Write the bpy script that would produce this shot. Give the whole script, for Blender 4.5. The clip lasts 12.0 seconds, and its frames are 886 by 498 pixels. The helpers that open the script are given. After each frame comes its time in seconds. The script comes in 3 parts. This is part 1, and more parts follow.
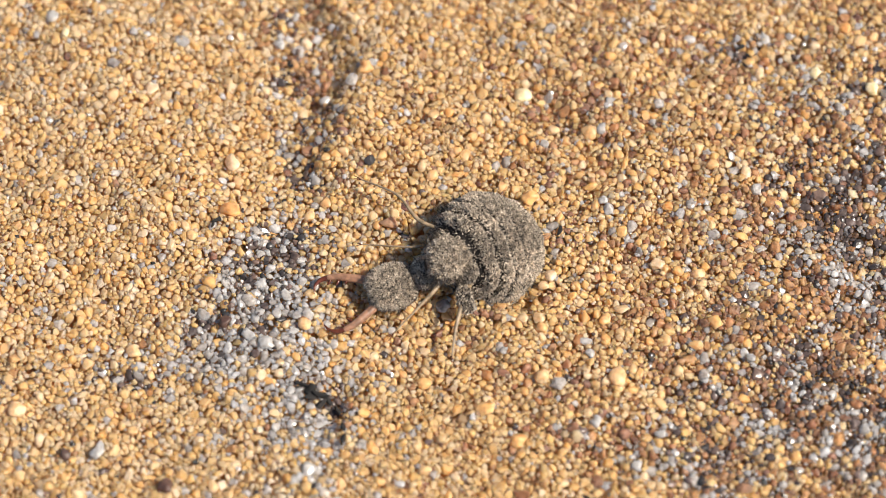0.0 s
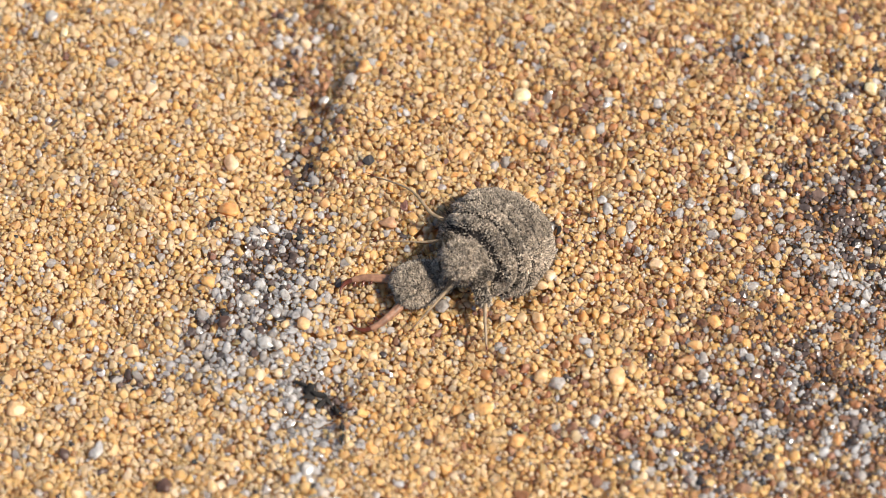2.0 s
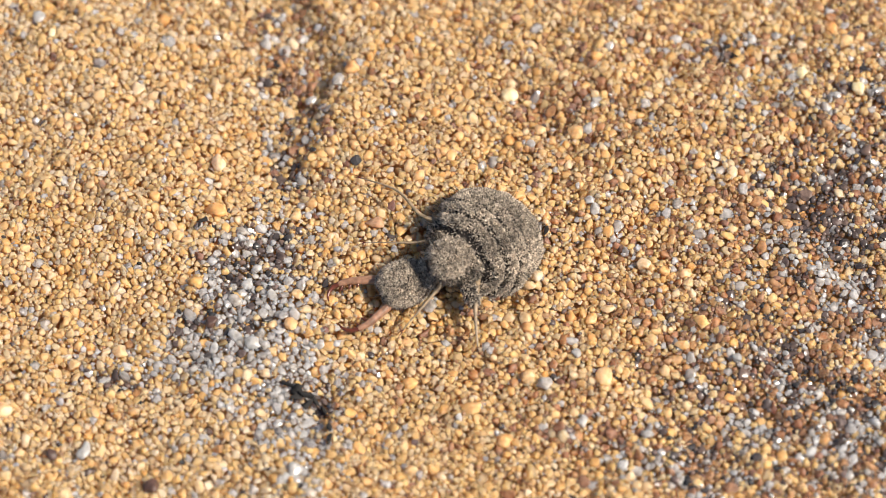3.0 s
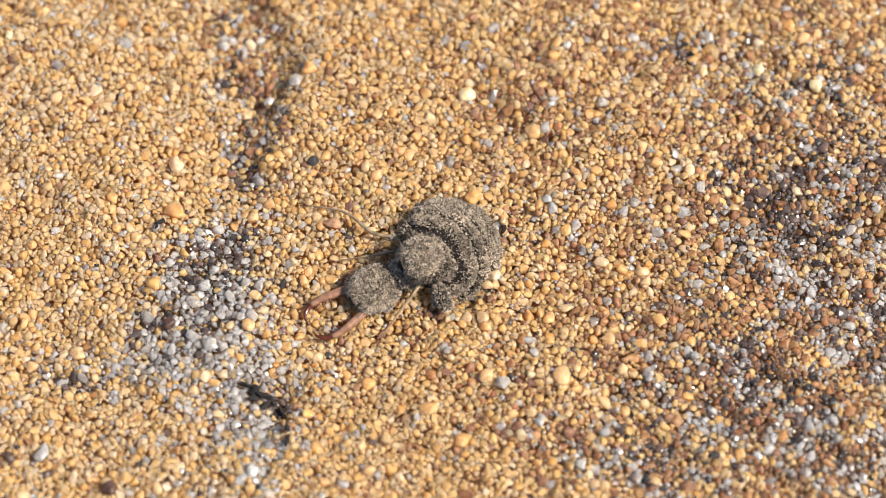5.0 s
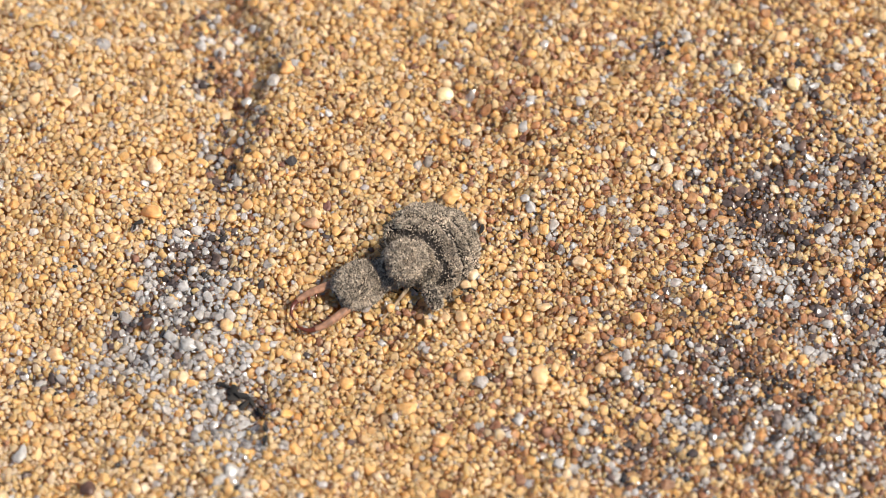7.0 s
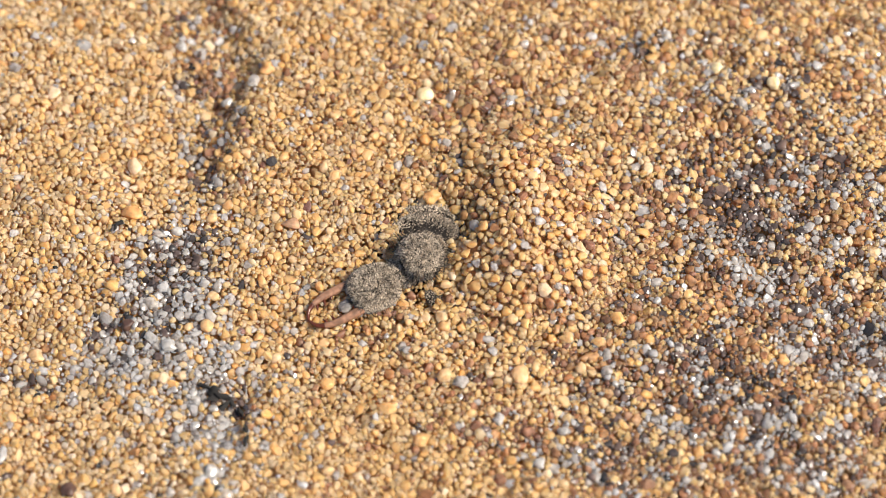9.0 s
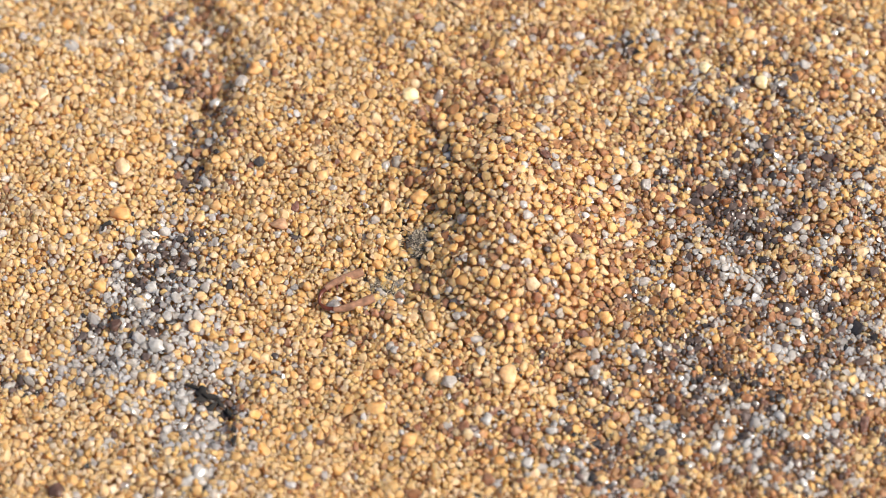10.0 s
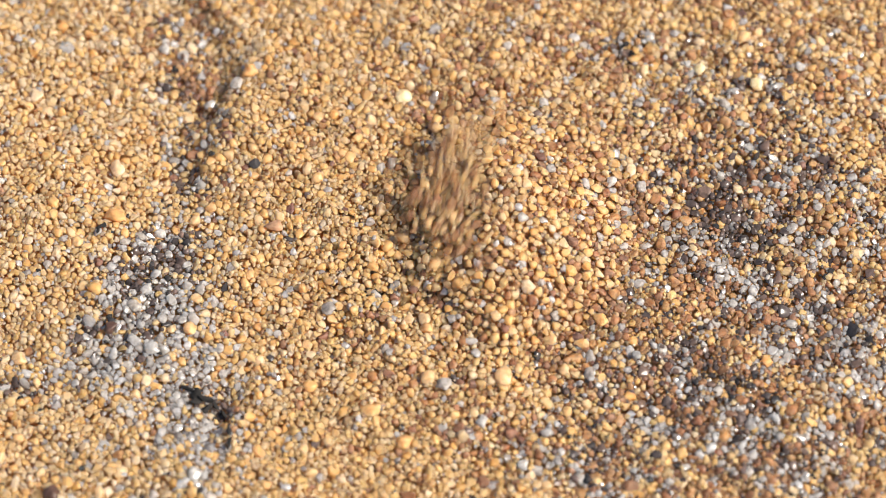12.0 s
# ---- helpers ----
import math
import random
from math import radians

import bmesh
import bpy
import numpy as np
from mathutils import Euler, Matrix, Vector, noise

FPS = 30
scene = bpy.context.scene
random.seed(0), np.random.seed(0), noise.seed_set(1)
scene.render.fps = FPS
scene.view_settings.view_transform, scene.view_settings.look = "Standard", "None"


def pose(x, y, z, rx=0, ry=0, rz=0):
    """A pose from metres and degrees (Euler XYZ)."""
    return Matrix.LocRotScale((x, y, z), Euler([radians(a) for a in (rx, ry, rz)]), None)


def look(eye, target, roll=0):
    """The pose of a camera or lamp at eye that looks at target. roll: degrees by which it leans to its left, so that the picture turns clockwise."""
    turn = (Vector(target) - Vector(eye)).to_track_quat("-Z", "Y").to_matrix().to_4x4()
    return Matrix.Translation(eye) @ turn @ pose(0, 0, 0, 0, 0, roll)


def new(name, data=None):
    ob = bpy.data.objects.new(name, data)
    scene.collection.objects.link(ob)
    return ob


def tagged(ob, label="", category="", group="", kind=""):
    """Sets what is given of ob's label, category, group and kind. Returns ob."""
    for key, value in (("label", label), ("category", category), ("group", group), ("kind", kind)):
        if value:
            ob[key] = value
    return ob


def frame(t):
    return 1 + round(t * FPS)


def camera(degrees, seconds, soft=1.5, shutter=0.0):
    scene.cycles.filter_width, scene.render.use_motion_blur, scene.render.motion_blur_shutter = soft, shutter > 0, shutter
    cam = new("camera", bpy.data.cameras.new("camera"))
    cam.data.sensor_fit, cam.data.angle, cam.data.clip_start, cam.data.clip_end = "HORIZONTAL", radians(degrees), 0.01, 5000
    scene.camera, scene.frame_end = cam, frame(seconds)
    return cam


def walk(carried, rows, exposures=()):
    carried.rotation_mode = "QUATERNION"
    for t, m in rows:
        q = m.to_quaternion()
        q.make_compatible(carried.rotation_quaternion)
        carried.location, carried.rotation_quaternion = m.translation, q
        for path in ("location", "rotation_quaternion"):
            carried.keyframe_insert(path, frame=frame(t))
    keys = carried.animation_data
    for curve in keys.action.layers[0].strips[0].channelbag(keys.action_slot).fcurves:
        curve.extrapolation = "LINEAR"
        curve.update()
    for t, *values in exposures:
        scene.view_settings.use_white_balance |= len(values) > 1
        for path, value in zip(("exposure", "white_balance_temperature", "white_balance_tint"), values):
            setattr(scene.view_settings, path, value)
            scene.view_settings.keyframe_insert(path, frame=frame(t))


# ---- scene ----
MM = 0.001  # all plan lengths below are in millimetres


def mm(x, y, z, rx=0, ry=0, rz=0):
    return pose(x * MM, y * MM, z * MM, rx, ry, rz)


# ---------------------------------------------------------------- camera
cam = camera(12.0, 12.0, soft=0.75, shutter=0.5)
cam.data.dof.use_dof = True
cam.data.dof.focus_distance = 0.1760
cam.data.dof.aperture_fstop = 35.0
TILT, REACH = radians(25.0), 176.0


def view(dx, dy, roll):
    eye = (dx * MM, (dy - REACH * math.sin(TILT)) * MM, REACH * math.cos(TILT) * MM)
    return look(eye, (dx * MM, dy * MM, 0), roll)


walk(cam, [(t, view(dx, dy, roll)) for t, dx, dy, roll in (
    (0, 0.000, 0.000, 0.000), (0.5, 0.002, -0.003, 0.004), (1, 0.007, -0.027, 0.007), (1.5, 0.000, -0.035, 0.010),
    (2, 0.041, -0.003, -0.002), (2.5, 0.252, -0.002, -0.020), (3, 0.571, -0.003, -0.069), (5, 2.346, -0.017, -0.433),
    (5.5, 2.620, -0.019, -0.517), (6, 2.864, -0.017, -0.570), (6.5, 3.074, -0.034, -0.618), (7, 3.257, -0.042, -0.650),
    (9, 4.079, -0.052, -0.804), (9.5, 4.327, -0.080, -0.865), (10, 4.584, -0.070, -0.925), (10.5, 4.764, -0.071, -0.944),
    (11, 4.865, -0.072, -0.972), (11.5, 4.896, -0.044, -0.975), (12, 4.788, 0.021, -0.936))],
    exposures=[(0, 1.20), (12, 1.20)])

# ---------------------------------------------------------------- light
SUN_UP, SUN_ROUND = 49.0, 98.0  # degrees above the ground, and clockwise from +y
toward = Vector((math.sin(radians(SUN_ROUND)) * math.cos(radians(SUN_UP)),
                 math.cos(radians(SUN_ROUND)) * math.cos(radians(SUN_UP)), math.sin(radians(SUN_UP))))
world = bpy.data.worlds.new("sky")
scene.world = world
world.use_nodes = True
wt = world.node_tree
sky = wt.nodes.new("ShaderNodeTexSky")
sky.sky_type, sky.sun_disc = "NISHITA", False
sky.sun_elevation, sky.sun_rotation = radians(SUN_UP), radians(SUN_ROUND)
wt.links.new(sky.outputs[0], wt.nodes["Background"].inputs[0])
wt.nodes["Background"].inputs[1].default_value = 0.060
sun_data = bpy.data.lights.new("sun", "SUN")
sun_data.energy, sun_data.angle, sun_data.color = 3.25, radians(0.6), (1.0, 0.92, 0.80)
sun = new("sun", sun_data)
sun.matrix_world = look(toward, (0, 0, 0))


# ---------------------------------------------------------------- materials
def ramp_node(nt, colours):
    ramp = nt.nodes.new("ShaderNodeValToRGB")
    while len(ramp.color_ramp.elements) < len(colours):
        ramp.color_ramp.elements.new(0.5)
    for i, (e, c) in enumerate(zip(ramp.color_ramp.elements, colours)):
        e.position = i / max(1, len(colours) - 1)
        e.color = (*c, 1)
    return ramp


def mineral(name, colours, rough=0.4, clear=0.0, single=False, blotch=0.5, glow_depth=0.0, patchy=0.16, thinness=0.56):
    """A grain's surface: its colour by island or by object, clouded and scratched."""
    m = bpy.data.materials.new(name)
    m.use_nodes = True
    nt = m.node_tree
    b = nt.nodes["Principled BSDF"]
    if single:
        src = nt.nodes.new("ShaderNodeObjectInfo").outputs["Random"]
    else:
        src = nt.nodes.new("ShaderNodeNewGeometry").outputs["Random Per Island"]
    ramp = ramp_node(nt, colours)
    nt.links.new(src, ramp.inputs[0])
    co = nt.nodes.new("ShaderNodeTexCoord")
    cloud = nt.nodes.new("ShaderNodeTexNoise")
    cloud.inputs["Scale"].default_value = 4500
    cloud.inputs["Detail"].default_value = 4
    nt.links.new(co.outputs["Object"], cloud.inputs["Vector"])
    shade = nt.nodes.new("ShaderNodeMapRange")
    shade.inputs["From Min"].default_value, shade.inputs["From Max"].default_value = 0.3, 0.7
    shade.inputs["To Min"].default_value, shade.inputs["To Max"].default_value = 1 - blotch, 1 + blotch * 0.5
    nt.links.new(cloud.outputs[0], shade.inputs["Value"])
    mul = nt.nodes.new("ShaderNodeMix")
    mul.data_type, mul.blend_type = "RGBA", "MULTIPLY"
    mul.inputs["Factor"].default_value = 1.0
    patch = nt.nodes.new("ShaderNodeTexNoise")
    patch.inputs["Scale"].default_value = 650
    nt.links.new(co.outputs["Object"], patch.inputs["Vector"])
    wide = nt.nodes.new("ShaderNodeMapRange")
    wide.inputs["From Min"].default_value, wide.inputs["From Max"].default_value = 0.32, 0.68
    wide.inputs["To Min"].default_value, wide.inputs["To Max"].default_value = 1 - patchy, 1 + 0.4 * patchy
    nt.links.new(patch.outputs[0], wide.inputs["Value"])
    tone = nt.nodes.new("ShaderNodeMix")
    tone.data_type, tone.blend_type = "RGBA", "MULTIPLY"
    tone.inputs["Factor"].default_value = 1.0
    nt.links.new(ramp.outputs[0], tone.inputs["A"])
    nt.links.new(wide.outputs[0], tone.inputs["B"])
    nt.links.new(tone.outputs["Result"], mul.inputs["A"])
    nt.links.new(shade.outputs[0], mul.inputs["B"])
    nt.links.new(mul.outputs["Result"], b.inputs["Base Color"])
    pit = nt.nodes.new("ShaderNodeTexNoise")
    pit.inputs["Scale"].default_value = 14000
    nt.links.new(co.outputs["Object"], pit.inputs["Vector"])
    bump = nt.nodes.new("ShaderNodeBump")
    bump.inputs["Strength"].default_value = 0.22
    bump.inputs["Distance"].default_value = 0.00003
    nt.links.new(pit.outputs[0], bump.inputs["Height"])
    nt.links.new(bump.outputs[0], b.inputs["Normal"])
    b.inputs["Roughness"].default_value = rough
    b.inputs["IOR"].default_value = 1.46
    b.inputs["Transmission Weight"].default_value = clear
    b.inputs["Subsurface Weight"].default_value = glow_depth
    b.inputs["Subsurface Radius"].default_value = (1.0, 0.95, 0.85)
    b.inputs["Subsurface Scale"].default_value = 0.0006
    if glow_depth:
        thin = nt.nodes.new("ShaderNodeBsdfTranslucent")
        nt.links.new(mul.outputs["Result"], thin.inputs["Color"])
        both = nt.nodes.new("ShaderNodeMixShader")
        both.inputs[0].default_value = thinness
        nt.links.new(b.outputs[0], both.inputs[1])
        nt.links.new(thin.outputs[0], both.inputs[2])
        nt.links.new(both.outputs[0], nt.nodes["Material Output"].inputs["Surface"])
    return m


GOLD = [(0.765, 0.418, 0.157), (0.775, 0.448, 0.192), (0.725, 0.352, 0.116), (0.79, 0.508, 0.272), (0.755, 0.403, 0.143), (0.765, 0.433, 0.177)]
PALE = [(0.78, 0.53, 0.31), (0.75, 0.465, 0.225), (0.79, 0.57, 0.37)]
BROWN = [(0.50, 0.24, 0.095), (0.36, 0.16, 0.085), (0.56, 0.29, 0.12), (0.28, 0.135, 0.09), (0.61, 0.33, 0.14), (0.22, 0.11, 0.085)]
GREY = [(0.66, 0.605, 0.55), (0.50, 0.44, 0.39), (0.74, 0.70, 0.655), (0.60, 0.51, 0.425), (0.69, 0.635, 0.585), (0.38, 0.33, 0.29)]
DARK = [(0.05, 0.043, 0.040), (0.14, 0.095, 0.080), (0.028, 0.026, 0.025), (0.19, 0.12, 0.09)]
gold = mineral("golden quartz", GOLD, 0.55, 0.0, glow_depth=1.0, blotch=0.14, patchy=0.08, thinness=0.25)
pale = mineral("cream quartz", PALE, 0.48, 0.03, glow_depth=1.0, blotch=0.14, patchy=0.08, thinness=0.25)
brown = mineral("rusty quartz and shade", BROWN, 0.55, 0.0, glow_depth=0.9, thinness=0.30)
grey = mineral("clear grey quartz", GREY, 0.12, 0.20, glow_depth=0.95, blotch=0.35, thinness=0.2)
dark = mineral("dark mineral and gap shade", DARK, 0.25)
gold_one = mineral("golden pebble", GOLD, 0.4, 0.0, True, glow_depth=0.9, blotch=0.3, thinness=0.2)
pale_one = mineral("cream pebble", PALE, 0.38, 0.0, True, glow_depth=0.9, blotch=0.3, thinness=0.2)
brown_one = mineral("rusty pebble", BROWN, 0.42, 0.0, True, glow_depth=0.9, blotch=0.3, thinness=0.2)
grey_one = mineral("clear pebble", GREY, 0.12, 0.3, True, glow_depth=0.9, thinness=0.15)
dark_one = mineral("dark pebble", [(0.10, 0.05, 0.035), (0.07, 0.04, 0.03), (0.12, 0.06, 0.04)], 0.45, 0, True)
yellow_one = mineral("pale yellow pebble", [(0.84, 0.66, 0.38), (0.84, 0.66, 0.38)], 0.5, 0, True, 0.25, 0.9, thinness=0.1)
pink_one = mineral("pinkish pebble", [(0.58, 0.34, 0.20), (0.58, 0.34, 0.20)], 0.5, 0, True, 0.35, 0.5, thinness=0.3)
milky_one = mineral("milky pebble", [(0.42, 0.395, 0.37), (0.54, 0.51, 0.475)], 0.25, 0.1, True, 0.3, 0.9, thinness=0.15)
coal_mat = mineral("charcoal", [(0.010, 0.009, 0.008), (0.018, 0.015, 0.013)], 0.9)
bed = mineral("sand bed", [(0.62, 0.33, 0.12), (0.62, 0.33, 0.12)], 0.7)
hide = mineral("dusty larva hide", [(0.014, 0.010, 0.008), (0.014, 0.010, 0.008)], 0.95, 0, False, 0.5)
scurf = mineral("larva scurf", [(0.07, 0.055, 0.042), (0.36, 0.29, 0.22), (0.64, 0.53, 0.41), (0.76, 0.65, 0.51), (0.48, 0.39, 0.30), (0.12, 0.095, 0.072)], 0.6, patchy=0.35)
horn = mineral("reddish horn", [(0.31, 0.16, 0.095), (0.31, 0.16, 0.095)], 0.32, 0.0, False, 0.5)
horn_tip = mineral("dark red horn", [(0.10, 0.025, 0.012), (0.10, 0.025, 0.012)], 0.2, 0.0, False, 0.3)
limb = mineral("pale limb", [(0.30, 0.215, 0.13), (0.30, 0.215, 0.13)], 0.45, 0.0, False, 0.5)
hair_mat = mineral("dark bristle", [(0.016, 0.012, 0.010), (0.022, 0.017, 0.012), (0.03, 0.022, 0.016), (0.16, 0.12, 0.08)], 0.5)


# ---------------------------------------------------------------- mesh helpers
def mesh_from(name, verts, faces, mat, smooth=True):
    """verts: n x 3 in millimetres; faces: k x 3 or k x 4 indices."""
    me = bpy.data.meshes.new(name)
    verts = np.asarray(verts, dtype=np.float32) * MM
    faces = np.asarray(faces, dtype=np.int32)
    k = faces.shape[1]
    me.vertices.add(len(verts))
    me.vertices.foreach_set("co", verts.ravel())
    me.loops.add(faces.size)
    me.loops.foreach_set("vertex_index", faces.ravel())
    me.polygons.add(len(faces))
    me.polygons.foreach_set("loop_start", np.arange(0, faces.size, k, dtype=np.int32))
    me.polygons.foreach_set("use_smooth", np.full(len(faces), smooth))
    me.materials.append(mat)
    me.update(calc_edges=True)
    me.validate()
    return me


def part(name, me, parent, label=""):
    ob = new(name, me)
    ob.parent = parent
    return tagged(ob, label)


rng = np.random.default_rng(7)


def ico(level):
    bm = bmesh.new()
    bmesh.ops.create_icosphere(bm, subdivisions=level, radius=1.0)
    v = np.array([p.co[:] for p in bm.verts])
    f = np.array([[p.index for p in q.verts] for q in bm.faces])
    bm.free()
    return v, f


def worn(level, count, rough):
    """Unit grain shapes: a ball cut by a few rounded facets and dented."""
    v, f = ico(level)
    shapes = []
    for i in range(count):
        w = v.copy()
        for _ in range(11):
            n = rng.normal(size=3)
            n /= np.linalg.norm(n)
            over = np.maximum(0, w @ n - rng.uniform(0.48, 0.82))
            w -= over[:, None] * n
        for _ in range(4):
            n = rng.normal(size=3)
            w *= (1 + rough * np.sin(w @ n * 1.7 + rng.uniform(0, 6)))[:, None]
        shapes.append(w / np.abs(w).max())
    return shapes, f


FINE, FINE_F = worn(2, 60, 0.06)
PLAIN, PLAIN_F = worn(1, 10, 0.10)


def turns(n):
    q = rng.normal(size=(n, 4))
    q /= np.linalg.norm(q, axis=1)[:, None]
    a, b, c, d = q.T
    return np.stack([1 - 2 * (c * c + d * d), 2 * (b * c - a * d), 2 * (b * d + a * c),
                     2 * (b * c + a * d), 1 - 2 * (b * b + d * d), 2 * (c * d - a * b),
                     2 * (b * d - a * c), 2 * (c * d + a * b), 1 - 2 * (b * b + c * c)], 1).reshape(n, 3, 3)


def grains_mesh(name, centres, radii, mat, fine=True, lean=None):
    """Many grains joined into one mesh."""
    shapes, f = (FINE, FINE_F) if fine else (PLAIN, PLAIN_F)
    n = len(centres)
    base = np.stack([shapes[i] for i in rng.integers(0, len(shapes), n)])
    stretch = rng.uniform(0.82, 1.18, size=(n, 1, 3)) * np.asarray(radii)[:, None, None]
    v = np.einsum("nij,nkj->nki", turns(n), base * stretch)
    v[:, :, 2] *= 0.58  # grains come to rest on their flat side
    if lean is not None:  # and lie along the slope
        v[:, :, 2] += v[:, :, 0] * lean[0][:, None] + v[:, :, 1] * lean[1][:, None]
    v += np.asarray(centres)[:, None, :]
    k = base.shape[1]
    faces = (f[None] + (np.arange(n) * k)[:, None, None]).reshape(-1, 3)
    me = mesh_from(name, v.reshape(-1, 3), faces, mat)
    me.polygons.foreach_set("use_smooth", np.repeat(rng.random(n) < (0.35 if mat is grey else 0.5), len(f)))
    return me


# ---------------------------------------------------------------- the sand's relief and its patches
def bell(x, y, cx, cy, rx, ry, turn=0.0):
    c, s = math.cos(radians(turn)), math.sin(radians(turn))
    u, v = (x - cx) * c + (y - cy) * s, -(x - cx) * s + (y - cy) * c
    return np.exp(-((u / rx) ** 2 + (v / ry) ** 2))


def step(a):
    return 1 / (1 + np.exp(-np.clip(a, -40, 40)))


def waves(x, y):
    return (0.10 * np.sin(0.55 * x + 0.3 * y + 1) + 0.09 * np.sin(-0.35 * x + 0.8 * y + 2) + 0.06 * np.sin(1.3 * x - 0.9 * y)
            + 0.06 * np.sin(1.9 * x + 1.6 * y + 4) + 0.05 * np.sin(3.7 * x - 2.8 * y + 1) + 0.04 * np.sin(3.1 * x + 4.2 * y) + 0.04 * np.sin(6.3 * x + 1.2 * y) * np.sin(5.7 * y - 2.1 * x))


def relief(x, y):
    ledge = -4.75 + 0.35 * np.sin(y * 0.9) + 0.10 * (y - 7) - 0.03 * (y - 7) ** 2  # a small scarp that drops to the left
    drop = 1.15 * step((y - 2.6) * 1.6) + 0.35 * step((-4.2 - y) * 1.5) * step((y + 9) * 1.5)
    h = waves(x, y) - drop * step((ledge - x) * 2.6) * np.exp(-np.maximum(0, ledge - x) / 3.2)
    h = h - 0.45 * bell(x, y, -4.50, -7.14, 0.5, 1.4, -20) - 0.3 * bell(x, y, -7.40, -0.23, 1.5, 0.8)
    h = h - 0.7 * bell(x, y, 3.43, -2.25, 0.6, 0.4) - 0.35 * bell(x, y, 4.81, 5.97, 0.8, 1.8, 30) - 0.3 * bell(x, y, 15.93, 5.70, 0.5, 0.6) - 0.3 * bell(x, y, -13.2, -5.85, 1.5, 0.35, -12)
    return h


def grey_share(x, y):
    g = 1.00 * bell(x, y, -7.28, -0.36, 2.0, 1.5, 20) + 1.1 * bell(x, y, -7.5, -3.1, 2.3, 1.8, 40) + 1.0 * bell(x, y, -5.9, -6.4, 2.3, 1.8, -40)
    g = g + 0.5 * bell(x, y, -6.4, -4.9, 1.7, 1.2, -30) + 0.55 * bell(x, y, -9.4, -4.6, 2.6, 1.3, 10) + 0.40 * bell(x, y, -12.9, -5.37, 2.0, 1.0, -10) + 0.45 * bell(x, y, -5.2, -9.14, 1.8, 2.0)
    g = g + 0.30 * bell(x, y, -6.05, 3.97, 1.2, 2.4, 0) + 0.18 * bell(x, y, -5.90, 10.16, 1.3, 3.4, 0)
    g = g + 0.20 * bell(x, y, 14.30, -6.64, 5.5, 3.2, 25) + 0.22 * bell(x, y, 16.92, 0.55, 3.0, 5.0, -20)
    g = g + 0.20 * bell(x, y, 17.91, -9.14, 6.0, 4.0, 20) + 0.20 * bell(x, y, 10.29, -9.14, 3.5, 2.5) + 0.35 * bell(x, y, 21.47, -2.82, 4.5, 8.0)
    g = g + 0.35 * bell(x, y, 12.69, 9.34, 1.4, 0.8) + 0.3 * bell(x, y, 16.01, 7.72, 2.5, 1.5) + 0.10 * bell(x, y, 9.0, 0.5, 4.0, 3.0)
    return np.clip(0.86 * g + 0.045, 0, 0.80)


def dark_share(x, y):
    d = 1.15 * bell(x, y, -7.05, -0.23, 1.5, 1.1, 20) + 0.30 * bell(x, y, -7.83, -2.69, 2.0, 1.4, 40) + 0.7 * bell(x, y, -4.73, -6.89, 1.2, 0.6, -35)
    d = d + 0.6 * bell(x, y, -13.2, -5.75, 1.3, 0.35, -12) + 0.35 * bell(x, y, -9.6, -3.2, 1.3, 0.6, 30)
    # the two bells near x = -6 darken the scarp's foot in place of its shade
    d = d + 0.25 * bell(x, y, -5.81, 3.97, 0.9, 2.0) + 0.25 * bell(x, y, -6.36, 8.80, 0.7, 2.5) + 0.4 * bell(x, y, 12.69, 9.21, 1.0, 0.6)
    d = d + 0.40 * bell(x, y, 16.27, 2.12, 2.2, 3.0, -25) + 0.20 * bell(x, y, 13.89, -5.12, 4.0, 2.2, 25) + 0.25 * bell(x, y, 10.52, -9.14, 1.2, 1.2)
    d = d + 0.18 * bell(x, y, 18.52, 4.77, 2.5, 4.0) + 0.18 * bell(x, y, 19.65, -1.53, 4.0, 6.0) + 0.22 * bell(x, y, 16.52, -9.14, 6.0, 4.0)
    return np.clip(d + 0.006, 0, 0.85)


def brown_share(x, y):
    # the bell at (5.17, 6.37) puts the shade of the dips into brown grains
    w = 0.24 * step((x - 6 + 0.25 * y) * 0.5) + 0.16 * bell(x, y, 5.17, 6.37, 3.0, 2.6) + 0.15 * step((-y - 4) * 0.5) * step((x + 1) * 0.5)
    # the bells near x = -5.5 paint the scarp's shade as a band of brown grains
    w = w + 0.3 * bell(x, y, 15.56, -4.10, 6.0, 6.0) + 0.35 * bell(x, y, 16.5, 2.5, 3.0, 4.0, -25) + 0.5 * bell(x, y, -5.78, 10.16, 1.4, 3.5)
    w = w + 0.4 * bell(x, y, -5.24, 5.57, 1.0, 2.4) + 0.2 * bell(x, y, -7.84, 10.71, 1.6, 0.7)
    return 0.015 + w


def clumps(x, y):
    """Uneven patchiness about one, over a millimetre or two."""
    n = (np.sin(1.7 * x + 2.3 * np.sin(0.9 * y)) + np.sin(2.1 * y - 1.9 * np.sin(1.1 * x) + 1) + np.sin(3.3 * x - 2.7 * y + 2)
         + 0.8 * np.sin(4.9 * y + 3.1 * x) + np.sin(0.7 * x + 0.9 * y + 4))
    return np.clip(1 + 0.42 * n, 0.12, 2.2)


